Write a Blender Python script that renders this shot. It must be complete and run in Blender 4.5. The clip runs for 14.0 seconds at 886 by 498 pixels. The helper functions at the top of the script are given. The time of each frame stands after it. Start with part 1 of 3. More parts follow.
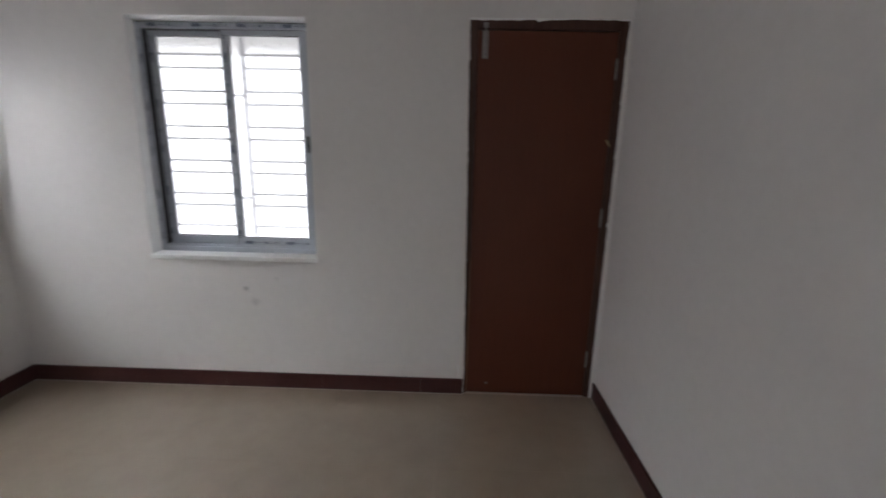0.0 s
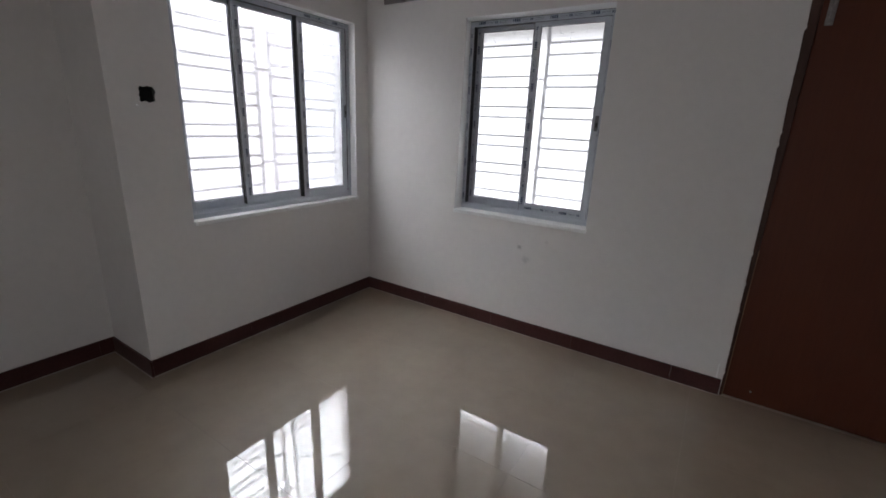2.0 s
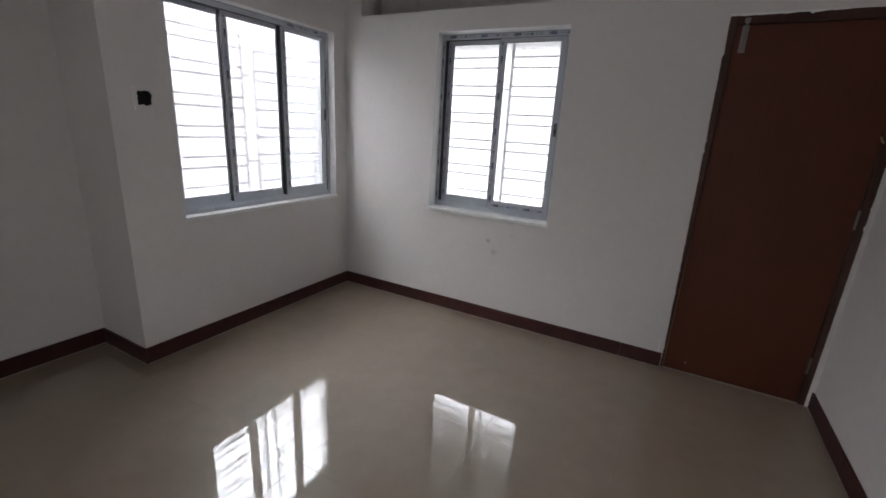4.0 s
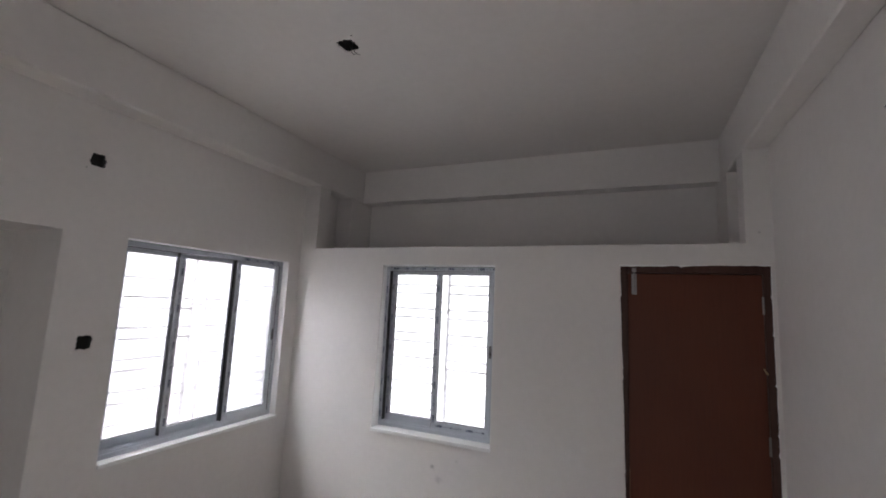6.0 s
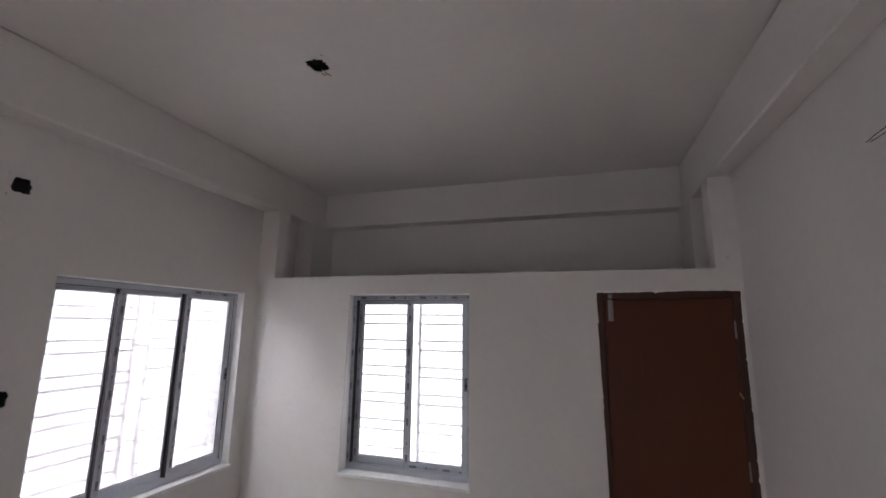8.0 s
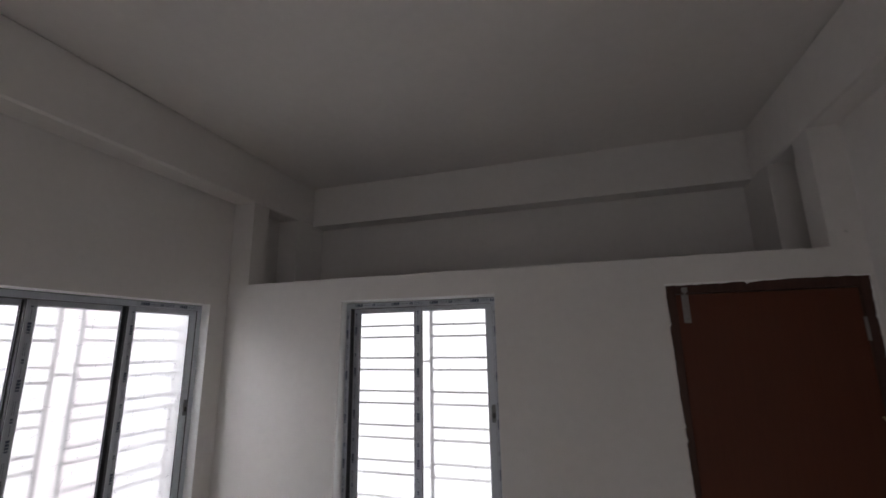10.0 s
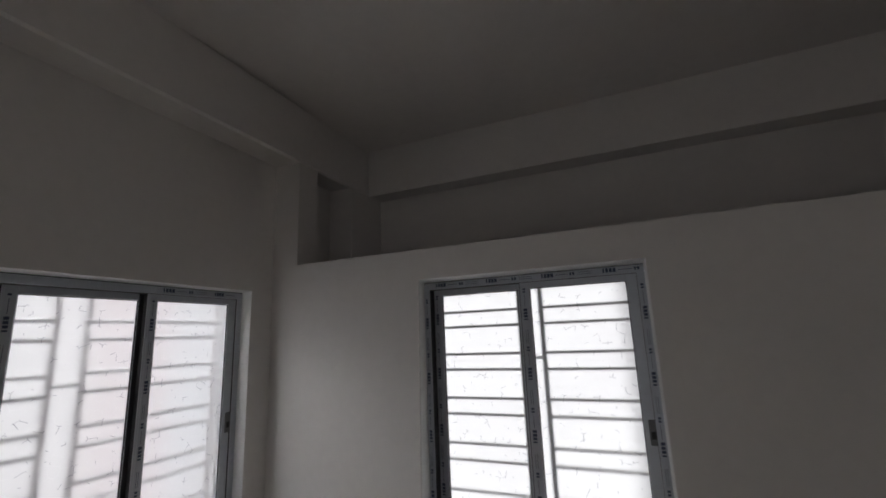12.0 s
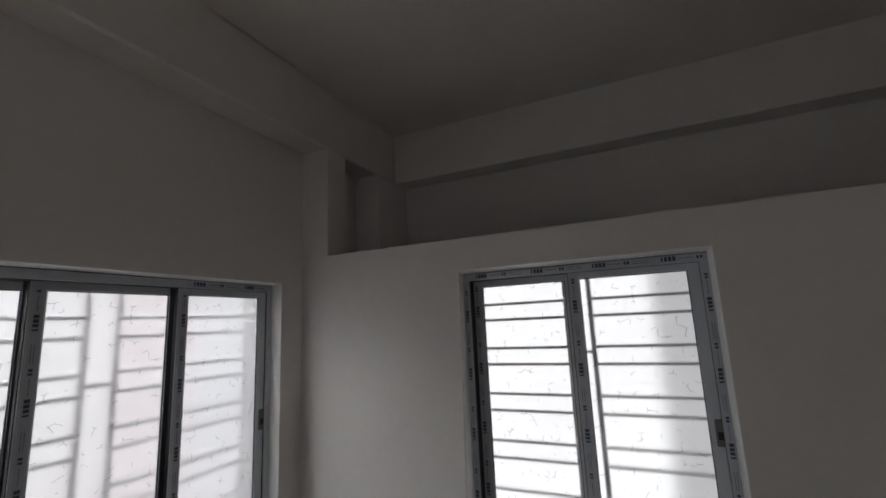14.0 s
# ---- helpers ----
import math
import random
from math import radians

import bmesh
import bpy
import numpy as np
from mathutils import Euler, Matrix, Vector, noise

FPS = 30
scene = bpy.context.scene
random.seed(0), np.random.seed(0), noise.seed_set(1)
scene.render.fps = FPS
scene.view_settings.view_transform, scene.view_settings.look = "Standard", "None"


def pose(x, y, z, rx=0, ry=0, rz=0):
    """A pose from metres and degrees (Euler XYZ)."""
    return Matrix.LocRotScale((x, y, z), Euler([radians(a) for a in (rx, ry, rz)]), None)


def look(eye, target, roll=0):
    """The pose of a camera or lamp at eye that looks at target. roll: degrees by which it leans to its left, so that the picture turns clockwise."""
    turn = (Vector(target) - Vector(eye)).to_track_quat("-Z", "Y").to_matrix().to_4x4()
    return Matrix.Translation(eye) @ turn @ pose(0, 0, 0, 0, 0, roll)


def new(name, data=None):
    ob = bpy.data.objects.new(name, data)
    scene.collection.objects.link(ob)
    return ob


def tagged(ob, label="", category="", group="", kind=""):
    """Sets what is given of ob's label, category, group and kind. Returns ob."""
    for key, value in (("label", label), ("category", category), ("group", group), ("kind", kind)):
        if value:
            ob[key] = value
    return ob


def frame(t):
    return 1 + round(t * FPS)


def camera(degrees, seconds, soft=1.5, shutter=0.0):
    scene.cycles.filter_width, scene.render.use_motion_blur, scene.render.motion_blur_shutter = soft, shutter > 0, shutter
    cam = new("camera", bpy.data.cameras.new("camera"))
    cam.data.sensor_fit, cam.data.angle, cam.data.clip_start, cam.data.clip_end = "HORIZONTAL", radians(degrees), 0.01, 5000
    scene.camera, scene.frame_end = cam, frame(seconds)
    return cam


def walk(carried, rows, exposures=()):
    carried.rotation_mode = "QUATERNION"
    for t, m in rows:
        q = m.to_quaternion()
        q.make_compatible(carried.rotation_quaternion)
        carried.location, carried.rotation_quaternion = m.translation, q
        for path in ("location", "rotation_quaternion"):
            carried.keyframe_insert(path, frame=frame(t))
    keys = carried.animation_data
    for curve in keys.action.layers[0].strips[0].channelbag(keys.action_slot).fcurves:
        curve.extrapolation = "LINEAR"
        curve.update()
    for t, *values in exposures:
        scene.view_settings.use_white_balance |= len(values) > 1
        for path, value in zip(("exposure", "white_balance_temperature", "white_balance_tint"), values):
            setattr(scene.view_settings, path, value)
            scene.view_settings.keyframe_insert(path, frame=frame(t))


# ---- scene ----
cam = camera(91.9, 14.0, 1.7, 0.5)
PATH = [
    (0, (0.071, 0.376, 1.445), (0.025, 2.325, 0.998), 1.24),
    (0.5, (0.058, 0.266, 1.499), (-0.357, 2.166, 1.032), 0.04),
    (1, (0.020, 0.115, 1.522), (-0.599, 1.950, 1.025), 0.59),
    (1.5, (-0.039, 0.044, 1.464), (-0.904, 1.774, 0.954), 0.64),
    (2, (-0.063, 0.067, 1.425), (-1.089, 1.690, 0.863), 2.48),
    (4.5, (0.090, -0.255, 1.477), (-0.776, 1.468, 0.948), 2.94),
    (5, (0.149, -0.281, 1.595), (-0.757, 1.495, 1.438), 3.12),
    (5.5, (0.182, -0.279, 1.724), (-0.718, 1.499, 1.892), 3.08),
    (6, (0.182, -0.246, 1.792), (-0.615, 1.571, 2.050), 2.63),
    (6.5, (0.157, -0.207, 1.824), (-0.561, 1.636, 2.117), 1.93),
    (7, (0.123, -0.210, 1.870), (-0.508, 1.660, 2.195), 1.47),
    (7.5, (0.076, -0.228, 1.871), (-0.544, 1.641, 2.217), 1.05),
    (8, (0.017, -0.184, 1.867), (-0.577, 1.693, 2.220), 0.87),
    (10.5, (-0.432, 0.575, 1.825), (-1.047, 2.427, 2.263), -1.80),
    (11, (-0.602, 0.698, 1.810), (-1.319, 2.515, 2.239), -2.40),
    (11.5, (-0.654, 0.912, 1.835), (-1.462, 2.694, 2.250), -1.97),
    (12, (-0.784, 1.008, 1.842), (-1.551, 2.813, 2.237), -2.31),
    (12.5, (-0.823, 1.067, 1.849), (-1.610, 2.867, 2.222), -2.25),
    (13, (-0.883, 1.066, 1.850), (-1.672, 2.866, 2.224), -2.46),
    (13.5, (-0.930, 1.066, 1.858), (-1.724, 2.867, 2.217), -2.49),
    (14, (-0.952, 1.047, 1.876), (-1.762, 2.843, 2.215), -2.65),
]
EXPOSURES = [(0, 0.58, 6350, 11), (0.5, 0.34, 6350, 12), (1, 0.17, 6300, 12), (1.5, 0.23, 6300, 12), (4.5, 0.5, 6350, 12), (5.2, 0.8, 6400, 13), (6, 0.78, 6400, 14), (7.5, 0.54, 6450, 18), (8, 0.52, 6450, 18), (10.5, -0.15, 6550, 12), (11, -0.33, 6550, 11), (12, -0.64, 6600, 11), (12.5, -0.64, 6600, 10), (14, -0.62, 6600, 10)]
walk(cam, [(t, look(eye, target, roll)) for t, eye, target, roll in PATH], EXPOSURES)

# ---- light ----
DAYLIGHT, SKYLIGHT_N, SKYLIGHT_W, HALL_LIGHT = 1.6, 9.5, 16.0, 0.8
world = bpy.data.worlds.new("world")
scene.world = world
world.use_nodes = True
wn, wl = world.node_tree.nodes, world.node_tree.links
sky = wn.new("ShaderNodeTexSky")
sky.sky_type = "NISHITA"
sky.sun_disc = False
sky.sun_elevation, sky.sun_rotation = radians(50), radians(200)
wn["Background"].inputs["Strength"].default_value = 0.1
wl.new(sky.outputs[0], wn["Background"].inputs["Color"])
sun_data = bpy.data.lights.new("sun", "SUN")
sun_data.energy, sun_data.angle, sun_data.color = 0.8, radians(12), (1.0, 0.96, 0.9)
sun = new("sun", sun_data)
sun.matrix_world = look((2, -6, 10), (0, 0, 0))


# ---- materials ----
def material(name, colour, rough=0.6, metal=0.0, spread=0.06, grain=60.0, blotch=1.5, bump=0.15, bump_scale=90.0, coat=0.0, spec=0.5, stains=()):
    """A painted, stone or metal surface with colour variation at two scales and a fine relief."""
    m = bpy.data.materials.new(name)
    m.use_nodes = True
    n, l = m.node_tree.nodes, m.node_tree.links
    b = n["Principled BSDF"]
    big, small = n.new("ShaderNodeTexNoise"), n.new("ShaderNodeTexNoise")
    big.inputs["Scale"].default_value, big.inputs["Detail"].default_value = blotch, 4
    small.inputs["Scale"].default_value, small.inputs["Detail"].default_value = grain, 3
    geo = n.new("ShaderNodeNewGeometry")
    for t in (big, small):
        l.new(geo.outputs["Position"], t.inputs["Vector"])
    add = n.new("ShaderNodeMath")
    add.operation = "ADD"
    l.new(big.outputs[0], add.inputs[0]), l.new(small.outputs[0], add.inputs[1])
    ramp = n.new("ShaderNodeMapRange")
    ramp.inputs["From Min"].default_value, ramp.inputs["From Max"].default_value = 0.6, 1.4
    ramp.inputs["To Min"].default_value, ramp.inputs["To Max"].default_value = 1 - spread, 1 + spread
    l.new(add.outputs[0], ramp.inputs["Value"])
    mul = n.new("ShaderNodeMix")
    mul.data_type, mul.blend_type = "RGBA", "MULTIPLY"
    mul.inputs["Factor"].default_value = 1.0
    mul.inputs["A"].default_value = (*colour, 1)
    l.new(ramp.outputs[0], mul.inputs["B"])
    last = mul.outputs["Result"]
    for place, radius, depth in stains:
        off, size = n.new("ShaderNodeVectorMath"), n.new("ShaderNodeVectorMath")
        off.operation, size.operation = "SUBTRACT", "LENGTH"
        off.inputs[1].default_value = place
        l.new(geo.outputs["Position"], off.inputs[0]), l.new(off.outputs[0], size.inputs[0])
        rag, far, worn = n.new("ShaderNodeTexNoise"), n.new("ShaderNodeMath"), n.new("ShaderNodeMapRange")
        rag.inputs["Scale"].default_value, rag.inputs["Detail"].default_value = 0.9 / radius, 4
        l.new(geo.outputs["Position"], rag.inputs["Vector"])
        far.operation = "MULTIPLY_ADD"
        far.inputs[1].default_value = 3.0 * radius
        l.new(rag.outputs[0], far.inputs[0]), l.new(size.outputs["Value"], far.inputs[2])
        worn.inputs["From Min"].default_value, worn.inputs["From Max"].default_value = 1.5 * radius, 2.7 * radius
        worn.inputs["To Min"].default_value, worn.inputs["To Max"].default_value = 1 - depth, 1.0
        l.new(far.outputs[0], worn.inputs["Value"])
        smudge = n.new("ShaderNodeMix")
        smudge.data_type, smudge.blend_type = "RGBA", "MULTIPLY"
        smudge.inputs["Factor"].default_value = 1.0
        l.new(last, smudge.inputs["A"]), l.new(worn.outputs[0], smudge.inputs["B"])
        last = smudge.outputs["Result"]
    l.new(last, b.inputs["Base Color"])
    b.inputs["Roughness"].default_value, b.inputs["Metallic"].default_value = rough, metal
    b.inputs["Specular IOR Level"].default_value, b.inputs["Coat Weight"].default_value = spec, coat
    b.inputs["Coat IOR"].default_value, b.inputs["Coat Roughness"].default_value = 1.75, 0.008
    if bump:
        bn, bp = n.new("ShaderNodeTexNoise"), n.new("ShaderNodeBump")
        bn.inputs["Scale"].default_value, bn.inputs["Detail"].default_value = bump_scale, 5
        l.new(geo.outputs["Position"], bn.inputs["Vector"])
        bp.inputs["Strength"].default_value, bp.inputs["Distance"].default_value = bump, 0.004
        l.new(bn.outputs[0], bp.inputs["Height"]), l.new(bp.outputs[0], b.inputs["Normal"])
    return m


SMUDGES = [((-1.132, 2.735, 0.632), 0.022, 0.35), ((-1.078, 2.735, 0.555), 0.028, 0.25), ((0.881, 2.735, 2.294), 0.009, 0.5), ((-0.95, 2.735, 0.70), 0.012, 0.2)]
PAINT = material("wall_paint", (0.79, 0.764, 0.742), 0.7, spread=0.03, grain=25, blotch=1.2, bump=0.18, bump_scale=9, spec=0.3, stains=SMUDGES)
CEIL = material("ceiling_paint", (0.79, 0.764, 0.742), 0.85, spread=0.03, grain=20, blotch=1.0, bump=0.2, bump_scale=10, spec=0.2)
REVEAL = material("white_putty", (0.92, 0.92, 0.91), 0.35, spread=0.05, grain=40, blotch=3, bump=0.3, bump_scale=30)
SILL = material("white_marble", (0.88, 0.88, 0.87), 0.3, spread=0.06, grain=30, blotch=5, bump=0.05)
FLOOR = material("polished_tile", (0.31, 0.248, 0.186), 0.45, spread=0.09, grain=9, blotch=2.5, bump=0.0, spec=0.4, coat=1.0)
GROUT = material("grout", (0.41, 0.35, 0.285), 0.6)
BEAD = material("pale_grout", (0.40, 0.36, 0.31), 0.8, spread=0.3, grain=35, blotch=8)
SKIRT = material("brown_tile", (0.066, 0.024, 0.022), 0.42, spread=0.25, grain=70, blotch=6, bump=0.1, spec=0.25)
ALU = material("aluminium", (0.55, 0.58, 0.63), 0.38, 0.2, spread=0.05, grain=50, blotch=4, bump=0.05)
# gaskets and seals, also the painted shade in the sash gaps
ALU_DARK = material("gasket_and_gap_shade", (0.03, 0.03, 0.035), 0.6, bump=0.0)
TAPE = material("protective_tape", (0.49, 0.52, 0.575), 0.3, spread=0.06, grain=30, blotch=9, bump=0.2, bump_scale=120)
PRINT = material("tape_print", (0.04, 0.055, 0.11), 0.5, bump=0.0)
LATCH = material("dull_latch_metal", (0.16, 0.16, 0.17), 0.45, 0.4)
STEEL = material("steel", (0.30, 0.28, 0.27), 0.42, 0.75, spread=0.2)
GRILLE = material("grille_paint", (0.33, 0.31, 0.32), 0.5, spread=0.2, grain=80)
BLACK = material("black_plastic", (0.012, 0.011, 0.011), 0.55, spread=0.3, bump=0.3)
WIRE = material("wire_sheath", (0.02, 0.02, 0.022), 0.45, bump=0.0)
CONCRETE = material("bare_concrete", (0.42, 0.41, 0.39), 0.9, spread=0.12, bump=0.5, bump_scale=30)
WHITEWASH = material("outside_whitewash", (0.55, 0.52, 0.51), 0.9, spread=0.06)


def wood_material(name, dark, light, rough):
    m = bpy.data.materials.new(name)
    m.use_nodes = True
    n, l = m.node_tree.nodes, m.node_tree.links
    b = n["Principled BSDF"]
    geo, mp = n.new("ShaderNodeNewGeometry"), n.new("ShaderNodeMapping")
    mp.inputs["Scale"].default_value = (16, 16, 0.9)
    l.new(geo.outputs["Position"], mp.inputs["Vector"])
    fine, broad = n.new("ShaderNodeTexNoise"), n.new("ShaderNodeTexNoise")
    fine.inputs["Scale"].default_value, fine.inputs["Detail"].default_value = 5.0, 6
    broad.inputs["Scale"].default_value = 2.2
    l.new(mp.outputs[0], fine.inputs["Vector"]), l.new(geo.outputs["Position"], broad.inputs["Vector"])
    add = n.new("ShaderNodeMath")
    add.operation = "ADD"
    l.new(fine.outputs[0], add.inputs[0]), l.new(broad.outputs[0], add.inputs[1])
    r = n.new("ShaderNodeMapRange")
    r.inputs["From Min"].default_value, r.inputs["From Max"].default_value = 0.65, 1.35
    l.new(add.outputs[0], r.inputs["Value"])
    mix = n.new("ShaderNodeMix")
    mix.data_type = "RGBA"
    mix.inputs["A"].default_value, mix.inputs["B"].default_value = (*dark, 1), (*light, 1)
    l.new(r.outputs[0], mix.inputs["Factor"]), l.new(mix.outputs["Result"], b.inputs["Base Color"])
    b.inputs["Roughness"].default_value, b.inputs["Specular IOR Level"].default_value = rough, 0.3
    bp = n.new("ShaderNodeBump")
    bp.inputs["Strength"].default_value, bp.inputs["Distance"].default_value = 0.15, 0.002
    l.new(fine.outputs[0], bp.inputs["Height"]), l.new(bp.outputs[0], b.inputs["Normal"])
    return m


DOOR = wood_material("brown_laminate", (0.096, 0.0262, 0.0125), (0.118, 0.0325, 0.0148), 0.5)
DOOR_FRAME = wood_material("stained_frame", (0.05, 0.021, 0.015), (0.088, 0.04, 0.029), 0.5)


def glass_material():
    """Patterned glass: seen through softly, with fine broken cracked-ice lines, some dark and some bright."""
    m = bpy.data.materials.new("patterned_glass")
    m.use_nodes = True
    n, l = m.node_tree.nodes, m.node_tree.links
    n.remove(n["Principled BSDF"])
    tc, split, flat = n.new("ShaderNodeTexCoord"), n.new("ShaderNodeSeparateXYZ"), n.new("ShaderNodeCombineXYZ")
    l.new(tc.outputs["Object"], split.inputs[0])
    l.new(split.outputs["X"], flat.inputs["X"]), l.new(split.outputs["Z"], flat.inputs["Y"])
    cells = n.new("ShaderNodeTexVoronoi")
    cells.voronoi_dimensions, cells.feature = "2D", "DISTANCE_TO_EDGE"
    cells.inputs["Scale"].default_value, cells.inputs["Randomness"].default_value = 30, 0.7
    l.new(flat.outputs[0], cells.inputs["Vector"])
    line, patch = n.new("ShaderNodeMapRange"), n.new("ShaderNodeTexNoise")
    line.inputs["From Min"].default_value, line.inputs["From Max"].default_value = 0.028, 0.012
    l.new(cells.outputs["Distance"], line.inputs["Value"])
    patch.inputs["Scale"].default_value, patch.inputs["Detail"].default_value = 22, 2
    l.new(flat.outputs[0], patch.inputs["Vector"])

    def broken(lo, hi):
        cut, both = n.new("ShaderNodeMapRange"), n.new("ShaderNodeMath")
        cut.inputs["From Min"].default_value, cut.inputs["From Max"].default_value = lo, hi
        l.new(patch.outputs[0], cut.inputs["Value"])
        both.operation = "MULTIPLY"
        l.new(line.outputs[0], both.inputs[0]), l.new(cut.outputs[0], both.inputs[1])
        return both.outputs[0]

    dark, bright = broken(0.59, 0.62), broken(0.47, 0.44)
    bp = n.new("ShaderNodeBump")
    bp.inputs["Strength"].default_value, bp.inputs["Distance"].default_value = 0.12, 0.001
    l.new(line.outputs[0], bp.inputs["Height"])
    ink = n.new("ShaderNodeMix")
    ink.data_type = "RGBA"
    ink.inputs["A"].default_value, ink.inputs["B"].default_value = (0.97, 0.97, 0.97, 1), (0.36, 0.36, 0.40, 1)
    l.new(dark, ink.inputs["Factor"])
    ref, clear = n.new("ShaderNodeBsdfRefraction"), n.new("ShaderNodeBsdfTransparent")
    veil, gloss = n.new("ShaderNodeBsdfTranslucent"), n.new("ShaderNodeBsdfGlossy")
    ref.inputs["IOR"].default_value, ref.inputs["Roughness"].default_value = 1.3, 0.29
    veil.inputs["Color"].default_value, gloss.inputs["Roughness"].default_value = (0.9, 0.9, 0.9, 1), 0.08
    l.new(ink.outputs["Result"], clear.inputs["Color"]), l.new(ink.outputs["Result"], ref.inputs["Color"])
    l.new(bp.outputs[0], ref.inputs["Normal"]), l.new(bp.outputs[0], gloss.inputs["Normal"])
    see, mix, coat = n.new("ShaderNodeMixShader"), n.new("ShaderNodeMixShader"), n.new("ShaderNodeMixShader")
    see.inputs[0].default_value, coat.inputs[0].default_value = 0.85, 0.05
    share = n.new("ShaderNodeMapRange")
    share.inputs["To Min"].default_value, share.inputs["To Max"].default_value = 0.035, 0.5
    l.new(bright, share.inputs["Value"]), l.new(share.outputs[0], mix.inputs[0])
    l.new(clear.outputs[0], see.inputs[1]), l.new(ref.outputs[0], see.inputs[2])
    l.new(see.outputs[0], mix.inputs[1]), l.new(veil.outputs[0], mix.inputs[2])
    l.new(mix.outputs[0], coat.inputs[1]), l.new(gloss.outputs[0], coat.inputs[2])
    l.new(coat.outputs[0], n["Material Output"].inputs["Surface"])
    return m


GLASS = glass_material()


def glow_material(name, base, tint, strength):
    """A plain emission with soft tone changes: daylight on a backdrop is put in as its own glow."""
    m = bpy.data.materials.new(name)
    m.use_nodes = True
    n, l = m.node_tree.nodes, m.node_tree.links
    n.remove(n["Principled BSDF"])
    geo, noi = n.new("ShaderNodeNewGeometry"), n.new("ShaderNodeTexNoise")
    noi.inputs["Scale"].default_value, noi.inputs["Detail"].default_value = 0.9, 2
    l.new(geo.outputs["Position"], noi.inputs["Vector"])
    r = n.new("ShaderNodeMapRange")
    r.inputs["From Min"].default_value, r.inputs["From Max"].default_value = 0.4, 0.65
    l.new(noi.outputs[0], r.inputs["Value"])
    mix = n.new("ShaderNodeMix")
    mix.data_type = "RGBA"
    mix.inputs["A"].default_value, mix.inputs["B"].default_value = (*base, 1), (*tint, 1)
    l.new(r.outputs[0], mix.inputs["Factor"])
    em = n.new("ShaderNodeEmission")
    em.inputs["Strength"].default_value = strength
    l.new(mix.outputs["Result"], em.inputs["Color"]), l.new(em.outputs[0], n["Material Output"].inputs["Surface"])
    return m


# ---- shapes ----
def mesh_object(name, bm, mat, parent=None, label=""):
    me = bpy.data.meshes.new(name)
    bmesh.ops.recalc_face_normals(bm, faces=bm.faces)
    bm.to_mesh(me)
    bm.free()
    me.materials.append(mat)
    ob = new(name, me)
    if parent is not None:
        ob.parent = parent
    if label:
        ob["label"] = label
    return ob


def part(name, bm, mat, parent, label=""):
    return mesh_object(name, bm, mat, parent, label)


def box(bm, x0, x1, y0, y1, z0, z1, bevel=0.0):
    vs = bmesh.ops.create_cube(bm, size=1.0)["verts"]
    for v in vs:
        v.co = Vector((x0 + (v.co.x + 0.5) * (x1 - x0), y0 + (v.co.y + 0.5) * (y1 - y0), z0 + (v.co.z + 0.5) * (z1 - z0)))
    if bevel:
        es = {e for v in vs for e in v.link_edges}
        bmesh.ops.bevel(bm, geom=list(es), offset=bevel, segments=1, affect="EDGES")
    return bm


def boxes(*rows, bevel=0.0):
    bm = bmesh.new()
    for r in rows:
        box(bm, *r, bevel=bevel)
    return bm


def tube(points, radius, sides=8):
    """A round rod along the points, with closed ends."""
    bm = bmesh.new()
    rings = []
    for i, p in enumerate(points):
        a, b = Vector(points[max(i - 1, 0)]), Vector(points[min(i + 1, len(points) - 1)])
        q = (b - a).to_track_quat("Z", "Y")
        rings.append([bm.verts.new(Vector(p) + q @ Vector((radius * math.cos(6.2832 * k / sides), radius * math.sin(6.2832 * k / sides), 0))) for k in range(sides)])
    for r, s in zip(rings, rings[1:]):
        for k in range(sides):
            bm.faces.new((r[k], r[(k + 1) % sides], s[(k + 1) % sides], s[k]))
    bm.faces.new(rings[0][::-1]), bm.faces.new(rings[-1])
    return bm


def slab_with_holes(u0, u1, v0, v1, w0, w1, holes, place):
    """A slab over u and v, w0 to w1 thick, with rectangular openings right through it. place turns (u, v, w) into the world."""
    us = sorted({u0, u1, *[h[0] for h in holes], *[h[1] for h in holes]})
    vs = sorted({v0, v1, *[h[2] for h in holes], *[h[3] for h in holes]})
    us, vs = [u for u in us if u0 <= u <= u1], [v for v in vs if v0 <= v <= v1]
    def solid(i, j):
        if not (0 <= i < len(us) - 1 and 0 <= j < len(vs) - 1):
            return False
        u, v = (us[i] + us[i + 1]) / 2, (vs[j] + vs[j + 1]) / 2
        return not any(h[0] < u < h[1] and h[2] < v < h[3] for h in holes)
    bm, made = bmesh.new(), {}
    def vert(i, j, w):
        if (i, j, w) not in made:
            made[i, j, w] = bm.verts.new(place(us[i], vs[j], w))
        return made[i, j, w]
    for i in range(len(us) - 1):
        for j in range(len(vs) - 1):
            if not solid(i, j):
                continue
            for w in (w0, w1):
                bm.faces.new([vert(i + a, j + b, w) for a, b in ((0, 0), (1, 0), (1, 1), (0, 1))])
            for (di, dj), (a, b) in {(-1, 0): ((0, 0), (0, 1)), (1, 0): ((1, 0), (1, 1)), (0, -1): ((0, 0), (1, 0)), (0, 1): ((0, 1), (1, 1))}.items():
                if not solid(i + di, j + dj):
                    bm.faces.new([vert(i + a[0], j + a[1], w0), vert(i + b[0], j + b[1], w0), vert(i + b[0], j + b[1], w1), vert(i + a[0], j + a[1], w1)])
    return bm


